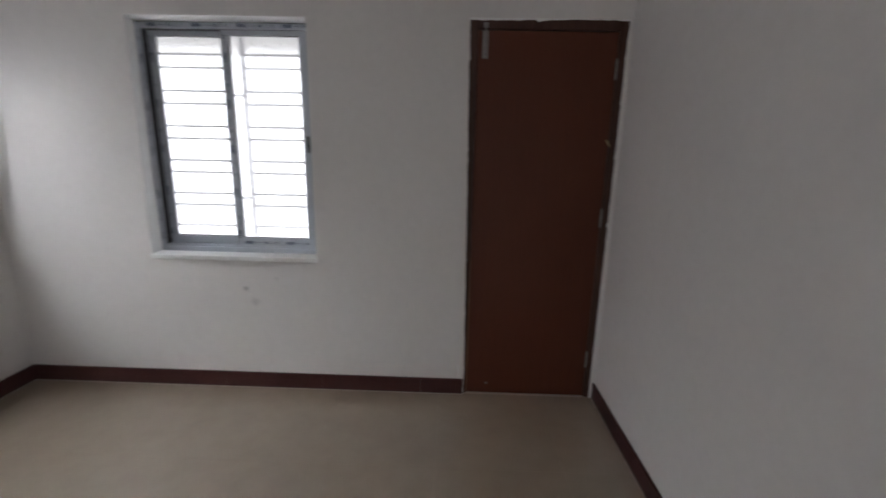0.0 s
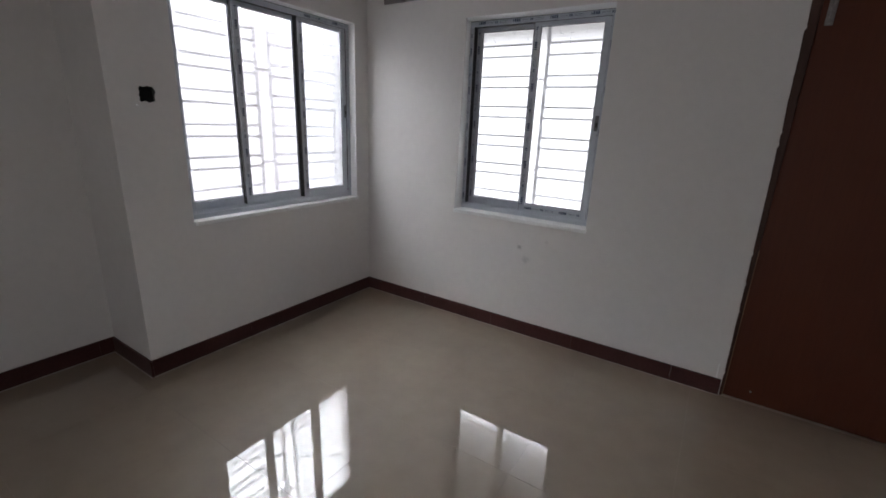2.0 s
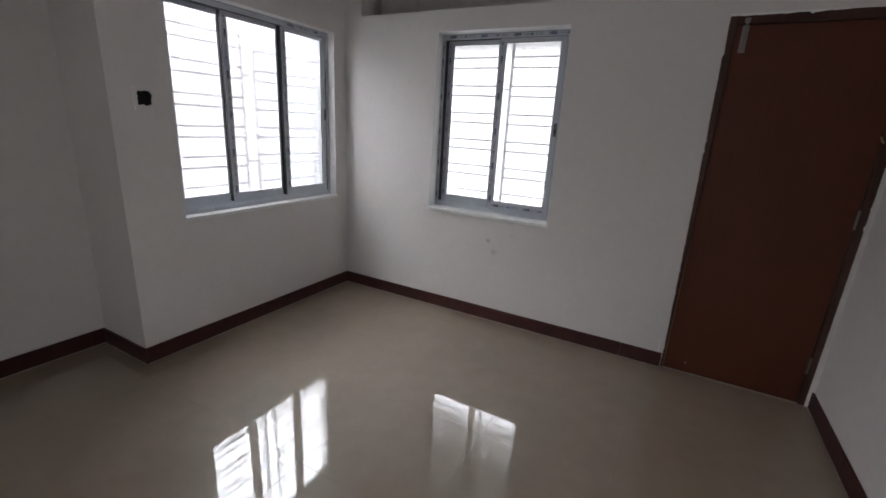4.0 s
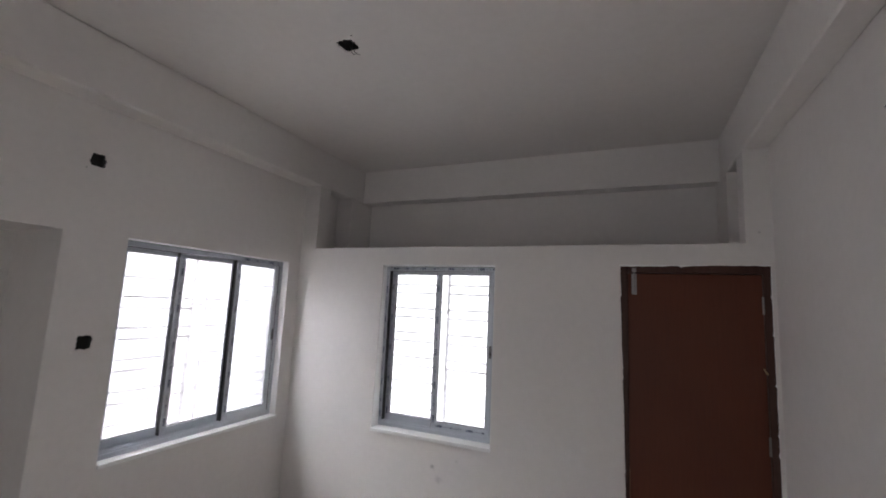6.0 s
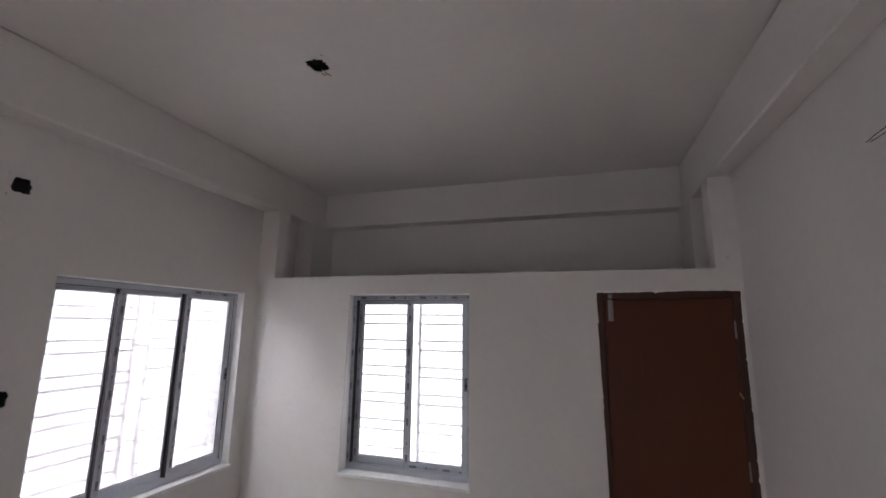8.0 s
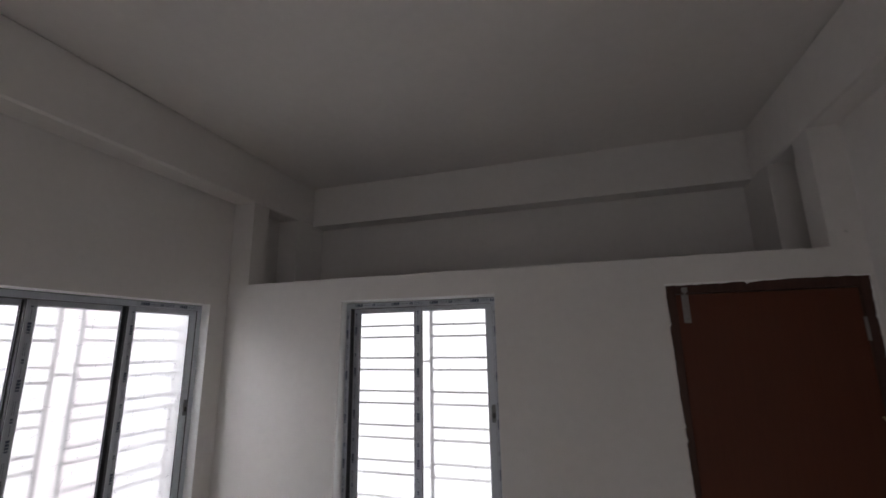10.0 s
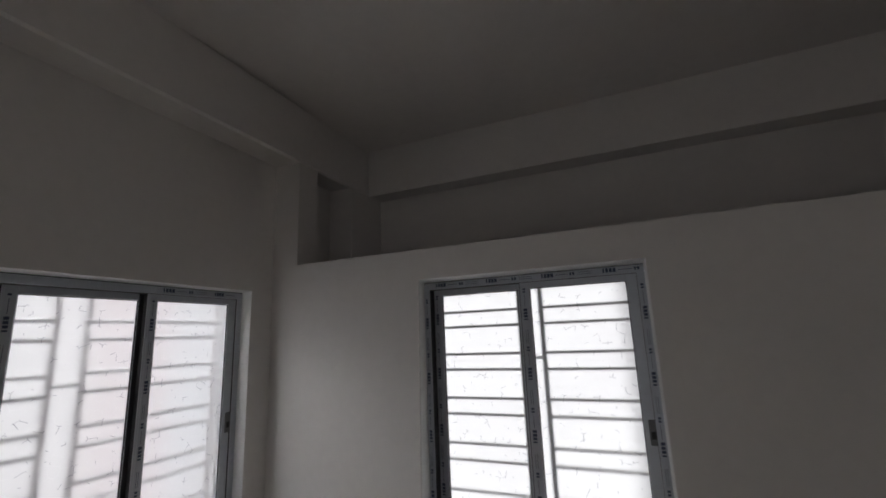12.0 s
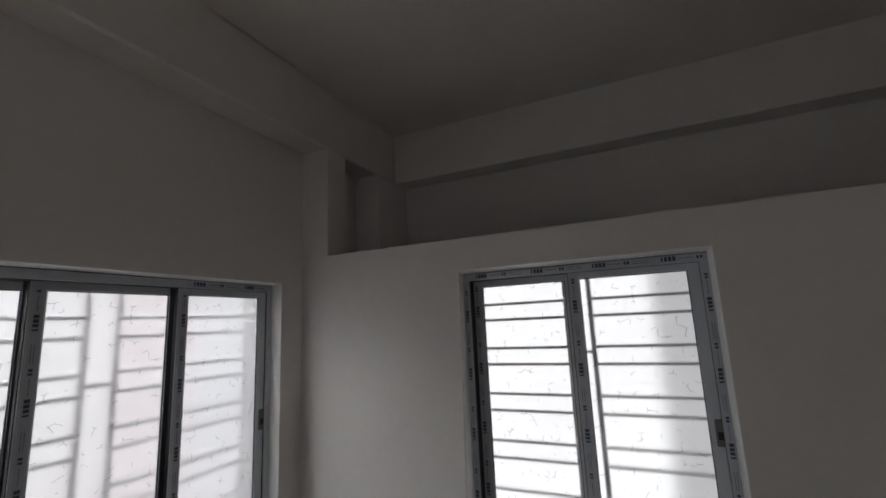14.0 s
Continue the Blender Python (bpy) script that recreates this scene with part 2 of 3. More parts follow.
def prism(corners, z0, z1):
    """An upright solid over a plan outline."""
    bm = bmesh.new()
    low, high = [bm.verts.new((a, b, z0)) for a, b in corners], [bm.verts.new((a, b, z1)) for a, b in corners]
    bm.faces.new(low[::-1]), bm.faces.new(high)
    for k in range(len(corners)):
        m = (k + 1) % len(corners)
        bm.faces.new((low[k], low[m], high[m], high[k]))
    return bm


def curve_points(a, b, c, n=10):
    a, b, c = Vector(a), Vector(b), Vector(c)
    return [a * (1 - t) ** 2 + b * 2 * t * (1 - t) + c * t * t for t in [k / n for k in range(n + 1)]]


ALONG_X = lambda u, v, w: Vector((u, w, v))
ALONG_Y = lambda u, v, w: Vector((w, u, v))
FLAT = lambda u, v, w: Vector((u, v, w))

# ---- plan, in metres ----
NORTH, WEST, EAST, SOUTH = 2.74, -2.515, 0.945, -1.5
CEILING, LEDGE, SOFFIT = 3.137, 2.232, 2.803
THICK = 0.2
WIN_N = (-1.671, -0.709, 0.824, 2.095)
WIN_W = (1.300, 2.606, 0.827, 2.099)
DOOR_X0, DOOR_X1, DOOR_TOP = 0.124, 0.932, 2.10
BEAM_W, BEAM_E = -2.352, 0.812
LOFT_BEAM, LOFT_BACK = 3.43, 3.575
ALCOVE_Y, ALCOVE_X, ALCOVE_TOP = 0.981, -2.985, 2.094
BOX_LOW, BOX_HIGH, BOX_EAST, BOX_CEILING = (1.153, 1.503), (1.092, 2.499), (1.31, 2.515), (-1.181, 1.48)


def hole_round(c, half_u=0.055, half_v=0.055):
    return (c[0] - half_u, c[0] + half_u, c[1] - half_v, c[1] + half_v)


def structure(name, bm, mat, label="", category=""):
    return tagged(mesh_object(name, bm, mat), label, category, kind="structure")


wall_north = structure("wall_north", slab_with_holes(WEST, EAST, 0, LEDGE, NORTH, NORTH + THICK, [WIN_N, (DOOR_X0, DOOR_X1, -1, DOOR_TOP)], ALONG_X), PAINT, "off-white painted plaster wall with a window and a door", "wall")
wall_west = structure("wall_west", slab_with_holes(SOUTH, LOFT_BACK, 0, CEILING, WEST - THICK, WEST, [WIN_W, (SOUTH - 1, ALCOVE_Y, -1, ALCOVE_TOP), hole_round(BOX_LOW), hole_round(BOX_HIGH)], ALONG_Y), PAINT, "off-white painted plaster wall with a wide window", "wall")
wall_east = structure("wall_east", slab_with_holes(SOUTH, LOFT_BACK, 0, CEILING, EAST, EAST + THICK, [hole_round(BOX_EAST, 0.047, 0.047)], ALONG_Y), PAINT, "plain off-white painted plaster wall", "wall")
# the doorway is added out of view to let fill light in
wall_south = structure("wall_south", slab_with_holes(-3.26, EAST + THICK, 0, CEILING, SOUTH - THICK, SOUTH, [(-1.1, 0.2, -1, 2.1)], ALONG_X), PAINT, "off-white painted plaster wall with an added, unseen doorway", "wall")
structure("wall_alcove_back", boxes((ALCOVE_X - 0.2, ALCOVE_X, SOUTH, ALCOVE_Y + 0.15, 0, ALCOVE_TOP)), PAINT, "off-white back wall of a shallow alcove", "wall")
structure("wall_alcove_side", boxes((ALCOVE_X, WEST - THICK, ALCOVE_Y, ALCOVE_Y + 0.15, 0, ALCOVE_TOP)), PAINT, "off-white side wall of a shallow alcove", "wall")
structure("ceiling_alcove", boxes((ALCOVE_X - 0.2, WEST - THICK, SOUTH, ALCOVE_Y + 0.15, ALCOVE_TOP, ALCOVE_TOP + 0.12)), CEIL, "off-white plastered alcove soffit", "ceiling")
ceiling = structure("ceiling", slab_with_holes(WEST - THICK, EAST + THICK, SOUTH - THICK, LOFT_BACK + 0.15, CEILING, CEILING + 0.15, [hole_round(BOX_CEILING, 0.07, 0.07)], FLAT), CEIL, "off-white plastered ceiling slab", "ceiling")
structure("wall_loft_back", boxes((WEST - THICK, EAST + THICK, LOFT_BACK, LOFT_BACK + 0.15, LEDGE, CEILING)), PAINT, "off-white back wall of the open loft", "wall")
structure("loft_slab", boxes((WEST - THICK, EAST + THICK, NORTH + THICK, 4.2, 2.19, LEDGE)), CONCRETE, "concrete slab under the open loft", "slab")
structure("beam_west", boxes((WEST, BEAM_W, SOUTH, LOFT_BEAM, SOFFIT, CEILING), bevel=0.01), PAINT, "off-white plastered ceiling beam", "beam")
structure("beam_east", boxes((BEAM_E, EAST, SOUTH, LOFT_BEAM, SOFFIT, CEILING), bevel=0.01), PAINT, "off-white plastered ceiling beam", "beam")
structure("beam_loft", boxes((WEST, EAST, LOFT_BEAM, LOFT_BACK, SOFFIT, CEILING), bevel=0.004), PAINT, "off-white plastered beam across the loft", "beam")
for side, x0, x1 in (("west", WEST, BEAM_W), ("east", BEAM_E, EAST)):
    structure("pier_" + side, boxes((x0, x1, NORTH, 2.887, LEDGE, SOFFIT)), PAINT, "off-white plastered pier beside the loft opening", "pier")


structure("column_west", prism([(WEST, 3.21), (BEAM_W, 3.22), (BEAM_W, LOFT_BACK), (WEST, LOFT_BACK)], LEDGE, SOFFIT), PAINT, "off-white plastered column in the loft corner", "column")
structure("column_east", prism([(BEAM_E, 3.20), (EAST, 3.20), (EAST, LOFT_BACK), (BEAM_E, LOFT_BACK)], LEDGE, SOFFIT), PAINT, "off-white plastered column in the loft corner", "column")

# the yard outside: a covered passage to the north, self-glowing house fronts beyond
structure("passage_wall", boxes((EAST + 0.05, EAST + THICK, NORTH + THICK, 4.2, -0.15, 2.19)), WHITEWASH, "whitewashed wall of the covered passage", "wall")
structure("passage_floor", boxes((WEST - THICK, EAST + 0.05, NORTH + THICK, 4.2, -0.15, -0.03)), CONCRETE, "bare concrete passage floor", "floor")
# emission puts the daylight into the northern fronts; the grey one is dimmer
FRONT_N = glow_material("glow_front_north", (0.955, 0.97, 1.0), (0.90, 0.905, 0.94), DAYLIGHT * 1.25)
FRONT_GREY = glow_material("dim_glow_front_north", (0.93, 0.94, 0.98), (0.90, 0.90, 0.95), DAYLIGHT * 0.56)
# western fronts shine by themselves in place of daylight falling on them
FRONT_W = glow_material("glow_front_west", (0.955, 0.96, 1.0), (0.93, 0.92, 0.97), DAYLIGHT * 0.86)
FRONT_PINK = glow_material("pink_glow_west", (0.95, 0.87, 0.91), (0.93, 0.83, 0.88), DAYLIGHT * 0.80)
FRONT_BLUE = glow_material("pale_blue_glow_west", (0.88, 0.935, 1.0), (0.91, 0.94, 1.0), DAYLIGHT * 0.80)
SKY_N, SKY_W = [glow_material("overcast_sky", (0.945, 0.972, 1.0), (0.925, 0.952, 0.985), q) for q in (SKYLIGHT_N, SKYLIGHT_W)]
structure("backdrop_north", boxes((-9, -0.86, 5.4, 5.5, -3, 2.55)), FRONT_N, "white house front across the gap, daylight put in as glow", "backdrop")
structure("backdrop_north_east", boxes((-0.86, 5, 5.4, 5.5, -3, 2.55)), FRONT_GREY, "greyish white house front across the gap with a dimmer put-in glow", "backdrop")
structure("backdrop_west", boxes((-4.7, -4.6, -5, 3.05, -3, 2.7)), FRONT_W, "white house front across the gap, daylight put in as glow", "backdrop")
structure("backdrop_west_middle", boxes((-4.7, -4.6, 3.05, 3.65, -3, 2.7)), FRONT_PINK, "pale pink house front across the gap with put-in daylight glow", "backdrop")
structure("backdrop_west_far", boxes((-4.7, -4.6, 3.65, 5.4, -3, 2.7)), FRONT_BLUE, "pale blue house front across the gap with put-in daylight glow", "backdrop")
# unseen glowing panel, added behind the south doorway to brighten the room
HALL_GLOW = glow_material("hall_fill_glow", (0.97, 0.98, 1.0), (0.95, 0.96, 0.98), HALL_LIGHT)
structure("backdrop_south", boxes((-3.0, 2.0, -3.1, -3.0, -0.15, 3.0)), HALL_GLOW, "unseen glowing panel beyond the added doorway", "backdrop")
structure("floor_hall", boxes((-3.0, 2.0, -3.0, SOUTH - THICK, -0.15, -0.002)), GROUT, "beige floor beyond the added doorway", "floor")
structure("sky_north", boxes((-9, 5, 6.9, 7.0, -3, 12)), SKY_N, "overcast white sky over the roofs", "sky")
structure("sky_west", boxes((-6.1, -6.0, -7, 6.9, -3, 12)), SKY_W, "overcast white sky over the roofs", "sky")

# ---- floor ----
floor = structure("floor", boxes((-3.3, EAST + THICK, SOUTH - THICK, NORTH + THICK, -0.15, -0.0015)), GROUT, "polished beige floor tiles with hairline joints", "floor")


def window(name, place, width, height, margins, sashes, tapes, latch_at, label, sink=0.0, interlock_shades=False):
    """A sliding aluminium window: x along the wall, y outwards, z up, from the opening's lower left corner. sashes: (x0, x1, y)."""
    win = tagged(new(name), label, "window", kind="structure")
    win.matrix_world = place
    f = 0.03
    ml, mr, mh = margins
    fr = boxes((0, width, 0.058, 0.143, 0, 0.034), (0, width, 0.058, 0.143, height - 0.036, height), (0, f, 0.058, 0.143, 0.034, height - 0.036), (width - f, width, 0.058, 0.143, 0.034, height - 0.036), bevel=0.002)
    frame_ob = part("window_frame", fr, ALU, win)
    for k in range(len(set(s[2] for s in sashes)) + 1):
        part("track_rail", boxes((f, width - f, 0.061 + 0.026 * k, 0.064 + 0.026 * k, 0.034, 0.046)), ALU, win)
    # black strips inside the frame stand in for shade between frame and sash
    for a, b in ((f, f + 0.0012), (width - f - 0.0012, width - f)):
        part("gap_shade", boxes((a, b, 0.062, 0.14, 0.036, height - 0.036)), ALU_DARK, win, "black strip painting the shade of the sash gap")
    part("gap_shade", boxes((f + 0.002, width - f - 0.002, 0.062, 0.14, height - 0.0375, height - 0.0362)), ALU_DARK, win, "black strip painting the shade of the sash gap")
    part("sealant_line", boxes((0.004, width - 0.004, 0.054, 0.0578, height - 0.0055, height - 0.0032)), ALU_DARK, win, "thin dark sealant line")
    part("window_sill", boxes((0.001 - ml, width + mr + 0.006, -0.016 - sink, 0.058, -0.019, 0.006), bevel=0.003), SILL, win, "white marble sill strip")
    for corners in (((-ml, -sink), (0.002 - ml, -sink), (0.002, 0.058), (-ml, 0.058)), ((width + mr, -sink), (width + mr - 0.002, -sink), (width - 0.002, 0.058), (width + mr, 0.058))):
        part("reveal", prism([(u, w + 0.001) for u, w in corners], 0.007, height + mh), REVEAL, win, "white putty reveal")
    head = prism([(0.002 - sink, height + mh), (0.002 - sink, height + mh - 0.002), (0.058, height - 0.002), (0.058, height + mh)], 0.002 - ml, width + mr - 0.002)
    for v in head.verts:
        v.co = Vector((v.co.z, v.co.x, v.co.y))
    part("reveal", head, REVEAL, win, "white putty reveal")
    st = 0.042
    for x0, x1, y in sashes:
        z0, z1 = 0.044, height - 0.027
        bm = boxes((x0, x0 + st, y, y + 0.022, z0, z1), (x1 - st, x1, y, y + 0.022, z0, z1), (x0 + st, x1 - st, y, y + 0.022, z1 - 0.036, z1), (x0 + st, x1 - st, y, y + 0.022, z0, z0 + 0.05), bevel=0.002)
        sash = part("sash", bm, ALU, win)
        a, b, c, d = x0 + st, x1 - st, z0 + 0.05, z1 - 0.036
        pane = part("pane", boxes((a, b, y + 0.009, y + 0.014, c, d)), GLASS, sash, "patterned frosted glass")
        pane.visible_shadow = False
        part("pile_seal", boxes((x0 - 0.003, x0, y + 0.003, y + 0.019, z0, z1), (x1, x1 + 0.003, y + 0.003, y + 0.019, z0, z1), (x0, x1, y + 0.003, y + 0.019, z1, z1 + 0.003)), ALU_DARK, sash)
        # black strip on the set-back stile: pile gap plus painted shadow
        if interlock_shades and x1 < width - 0.1:
            part("interlock_shade", boxes((x1 - st - 0.001, x1 - st + 0.022, y - 0.004, y - 0.0005, z0, z1)), ALU_DARK, sash, "black strip for the interlock pile gap and its shadow")
        g = 0.003
        part("gasket", boxes((a, a + g, y + 0.004, y + 0.009, c, d), (b - g, b, y + 0.004, y + 0.009, c, d), (a + g, b - g, y + 0.004, y + 0.009, c, c + g), (a + g, b - g, y + 0.004, y + 0.009, d - g, d)), ALU_DARK, sash)
    for x0, x1, y, z0, z1 in tapes:
        tape = part("protective_tape", boxes((x0, x1, y - 0.0012, y - 0.0002, z0, z1)), TAPE, win, "clear film with dark blue print")
        bm = bmesh.new()
        tall = z1 - z0 > x1 - x0
        length, wide = (z1 - z0, x1 - x0) if tall else (x1 - x0, z1 - z0)
        def stroke(a, b, lo, hi):
            if b > length - 0.004:
                return
            if tall:
                box(bm, x0 + lo * wide, x0 + hi * wide, y - 0.0018, y - 0.0012, z0 + a, z0 + b)
            else:
                box(bm, x0 + a, x0 + b, y - 0.0018, y - 0.0012, z0 + lo * wide, z0 + hi * wide)
        s = 0.03
        while s < length - 0.03:
            # a word of four strokes, a rule, a small mark, two rules
            for q, w in ((0, 0.006), (0.011, 0.010), (0.024, 0.011), (0.038, 0.011)):
                stroke(s + q, s + q + w, 0.24, 0.78)
            stroke(s + 0.058, s + 0.108, 0.47, 0.53)
            stroke(s + 0.116, s + 0.123, 0.3, 0.7), stroke(s + 0.127, s + 0.135, 0.3, 0.7)
            stroke(s + 0.148, s + 0.205, 0.33, 0.38), stroke(s + 0.148, s + 0.205, 0.6, 0.65)
            s += 0.245
        part("print", bm, PRINT, tape, "dark blue printed marks")
    for lx, ly, lz in latch_at:
        latch = part("latch", boxes((lx - 0.014, lx + 0.014, ly - 0.007, ly, lz - 0.045, lz + 0.045), bevel=0.003), LATCH, win, "grey metal sash latch")
        part("latch_slot", boxes((lx - 0.008, lx + 0.008, ly - 0.0085, ly - 0.0068, lz - 0.022, lz + 0.004)), BLACK, latch)
    return win


SINK_N = 0.035
# putty margins round each frame: left, right, head
PUTTY_N, PUTTY_W = (0.004, 0.006, 0.006), (0.005, 0.005, 0.005)
NW, NH = WIN_N[1] - WIN_N[0] - PUTTY_N[0] - PUTTY_N[1], WIN_N[3] - WIN_N[2] - PUTTY_N[2]
window("window_1", pose(WIN_N[0] + PUTTY_N[0], NORTH + SINK_N, WIN_N[2]), NW, NH, PUTTY_N,
       [(0.031, 0.478, 0.105), (0.455, NW - 0.028, 0.071)],
       [(0.035, NW - 0.002, 0.058, NH - 0.034, NH - 0.003), (NW - 0.028, NW - 0.002, 0.058, 0.04, NH - 0.04), (0.458, 0.489, 0.071, 0.058, NH - 0.05), (0.003, 0.027, 0.058, 0.04, NH - 0.04), (0.034, 0.060, 0.105, 0.058, NH - 0.05), (0.47, NW - 0.06, 0.071, 0.05, 0.078)],
       [(NW - 0.040, 0.071, 0.638)], "grey aluminium two-panel sliding window with frosted glass", sink=SINK_N)
jamb = boxes((0, 0.024, -0.0015, 0.012, 0, WIN_N[3] - WIN_N[2] - 0.02))
for v in jamb.verts:
    if v.co.x > 0.01:
        v.co.x = 0.002 + 0.022 * v.co.z / (WIN_N[3] - WIN_N[2])
part("plaster_lap", jamb, PAINT, wall_north, "plaster lapping over the jamb").matrix_local = pose(WIN_N[0] - 0.001, NORTH, WIN_N[2] + 0.02)
WW, WH = WIN_W[1] - WIN_W[0] - PUTTY_W[0] - PUTTY_W[1], WIN_W[3] - WIN_W[2] - PUTTY_W[2]
window("window_2", pose(WEST, WIN_W[0] + PUTTY_W[0], WIN_W[2], 0, 0, 90), WW, WH, PUTTY_W,
       [(0.03, 0.43, 0.119), (0.395, 0.86, 0.093), (0.835, WW - 0.03, 0.067)],
       [(0.86, WW - 0.035, 0.058, WH - 0.034, WH - 0.005), (0.846, 0.872, 0.067, 0.07, WH - 0.05), (0.403, 0.43, 0.093, 0.07, WH - 0.05)],
       [(WW - 0.045, 0.067, 0.655)], "grey aluminium three-panel sliding window with frosted glass", interlock_shades=True)


def grille(place, width, height, first, step, gap, uprights, links, thick, label):
    """A window grille: paired round bars on flat uprights, in the window's own axes."""
    g = tagged(new("window_grille"), label, "grille", "iron window grilles")
    g.matrix_world = place
    z = first
    while z > -0.02:
        for q in (z, z - gap):
            if q < -0.02:
                continue
            for a, b in zip([-0.04] + uprights[1::2], uprights[0::2] + [width + 0.04]):
                if b - a > 0.03:
                    part("bar", tube([(a, 0, q), (b, 0, q)], thick), GRILLE, g)
        z -= step
    for u in uprights:
        part("upright", boxes((u - 0.009, u + 0.009, -0.006, 0.008, -0.05, height + 0.05)), GRILLE, g)
    for a, b, zz in links:
        part("link", tube([(a, 0, zz), (b, 0, zz)], thick), GRILLE, g)
    return g


grille(pose(WIN_N[0], NORTH + THICK + 0.012, WIN_N[2]), NW, NH, 1.947 - WIN_N[2], 0.196, 0.070, [0.425, 0.523], [(0.425, 0.523, 1.73 - WIN_N[2]), (0.425, 0.523, 1.14 - WIN_N[2])], 0.006, "grey painted iron grille outside the window")
grille(pose(WEST - THICK - 0.012, WIN_W[0], WIN_W[2], 0, 0, 90), WW, WH, 1.95 - WIN_W[2], 0.196, 0.07, [0.61, 0.713, 1.285, 1.39], [(0.61, 0.713, 1.715 - WIN_W[2]), (0.61, 0.713, 1.125 - WIN_W[2]), (1.285, 1.39, 1.715 - WIN_W[2])], 0.0084, "grey painted iron grille outside the window")

# ---- door ----
door = tagged(new("door_1"), "closed dark brown flush door in a stained wooden frame", "door", kind="structure")
door.matrix_world = pose(DOOR_X0, NORTH, 0)
DW, DF = DOOR_X1 - DOOR_X0, 0.046
part("door_frame", boxes((0, DF, 0.002, 0.11, 0, DOOR_TOP), (DW - DF, DW, 0.002, 0.11, 0, DOOR_TOP), (DF, DW - DF, 0.002, 0.11, DOOR_TOP - 0.05, DOOR_TOP), bevel=0.003), DOOR_FRAME, door, "stained wooden frame")
leaf = part("door_leaf", boxes((DF + 0.002, DW - DF - 0.002, 0.012, 0.045, 0.006, DOOR_TOP - 0.053), bevel=0.002), DOOR, door, "dark brown laminate leaf")
part("door_stop", boxes((DF, DF + 0.015, 0.048, 0.07, 0, DOOR_TOP - 0.05), (DW - DF - 0.015, DW - DF, 0.048, 0.07, 0, DOOR_TOP - 0.05), (DF + 0.015, DW - DF - 0.015, 0.048, 0.07, DOOR_TOP - 0.07, DOOR_TOP - 0.05)), DOOR_FRAME, door)
part("threshold", boxes((DF, DW - DF, 0.046, 0.11, -0.002, 0.012)), CONCRETE, door, "low stone threshold")
bolt = part("tower_bolt", boxes((0.070, 0.100, 0.009, 0.012, 1.912, 2.045), bevel=0.001), STEEL, door, "steel tower bolt")
part("bolt_rod", tube([(0.085, 0.003, 1.925), (0.085, 0.003, 2.065)], 0.005, 10), STEEL, bolt)
part("bolt_knob", tube([(0.085, 0.003, 1.945), (0.085, -0.012, 1.945)], 0.006, 10), STEEL, bolt)
for z in (2.035, 1.985, 1.925):
    part("bolt_loop", boxes((0.077, 0.093, -0.003, 0.009, z - 0.006, z + 0.006), bevel=0.002), STEEL, bolt)
part("bolt_keeper", boxes((0.072, 0.098, -0.003, 0.003, 2.055, 2.08), bevel=0.002), STEEL, door)
for z in (1.87, 1.10, 0.25):
    part("hinge", tube([(DW - DF - 0.003, 0.006, z - 0.05), (DW - DF - 0.003, 0.006, z + 0.05)], 0.006, 10), STEEL, door, "steel butt hinge")

LIPPING = wood_material("raw_lipping", (0.22, 0.11, 0.06), (0.34, 0.19, 0.11), 0.6)
part("edge_lipping", boxes((DF + 0.001, DF + 0.005, 0.009, 0.013, 0.006, 0.86)), LIPPING, door, "bare wood edge strip")
BRASS = material("brass", (0.55, 0.42, 0.24), 0.35, 0.9)
part("staple", tube(curve_points((DW - DF - 0.012, 0.012, 1.515), (DW - DF - 0.012, -0.012, 1.50), (DW - DF + 0.004, 0.008, 1.485)), 0.004, 8), BRASS, door, "small brass staple")
part("screw_head", tube([(0.17, 0.012, 0.07), (0.17, 0.009, 0.07)], 0.006, 10), STEEL, door)
# ragged plaster lips where wall and frame meet
def ragged(length, wide, thick, seed, step=0.012):
    """A strip along z from 0, its inner edge ragged: x from 0 to about wide, y from -thick to 0."""
    rnd = random.Random(seed)
    bm, rows, z = bmesh.new(), [], 0.0
    w = wide
    while z < length + step:
        w = min(max(w + rnd.uniform(-0.25, 0.25) * wide, wide * 0.25), wide * 1.5)
        if rnd.random() < 0.04:
            w = wide * 2.2
        zz = min(z, length)
        rows.append([bm.verts.new((a, b, zz)) for a, b in ((0, 0), (0, -thick), (w, -thick * 0.7), (w, 0))])
        z += step
    for r, s in zip(rows, rows[1:]):
        for k in range(4):
            bm.faces.new((r[k], r[(k + 1) % 4], s[(k + 1) % 4], s[k]))
    bm.faces.new(rows[0][::-1]), bm.faces.new(rows[-1])
    return bm


def lip(length, wide, thick, seed, m, mat=REVEAL):
    ob = part("plaster_lip", ragged(length, wide, thick, seed), mat, door, "ragged white plaster edge")
    ob.matrix_local = m


lip(DOOR_TOP, 0.005, 0.003, 3, pose(0.028, 0.002, 0, 0, math.degrees(math.atan2(-0.029, DOOR_TOP)), 0), PAINT)
lip(DOOR_TOP, 0.007, 0.003, 4, pose(DW + 0.001, 0.002, 0) @ Matrix.Diagonal((-1, 1, 1, 1)))
lip(DW, 0.008, 0.004, 5, pose(0, 0.002, DOOR_TOP + 0.001, 0, 90, 0))

lip(0.09, 0.016, 0.004, 11, pose(-0.002, 0.002, 0.1))
lip(0.10, 0.009, 0.004, 12, pose(DW + 0.001, 0.002, 0) @ Matrix.Diagonal((-1, 1, 1, 1)))

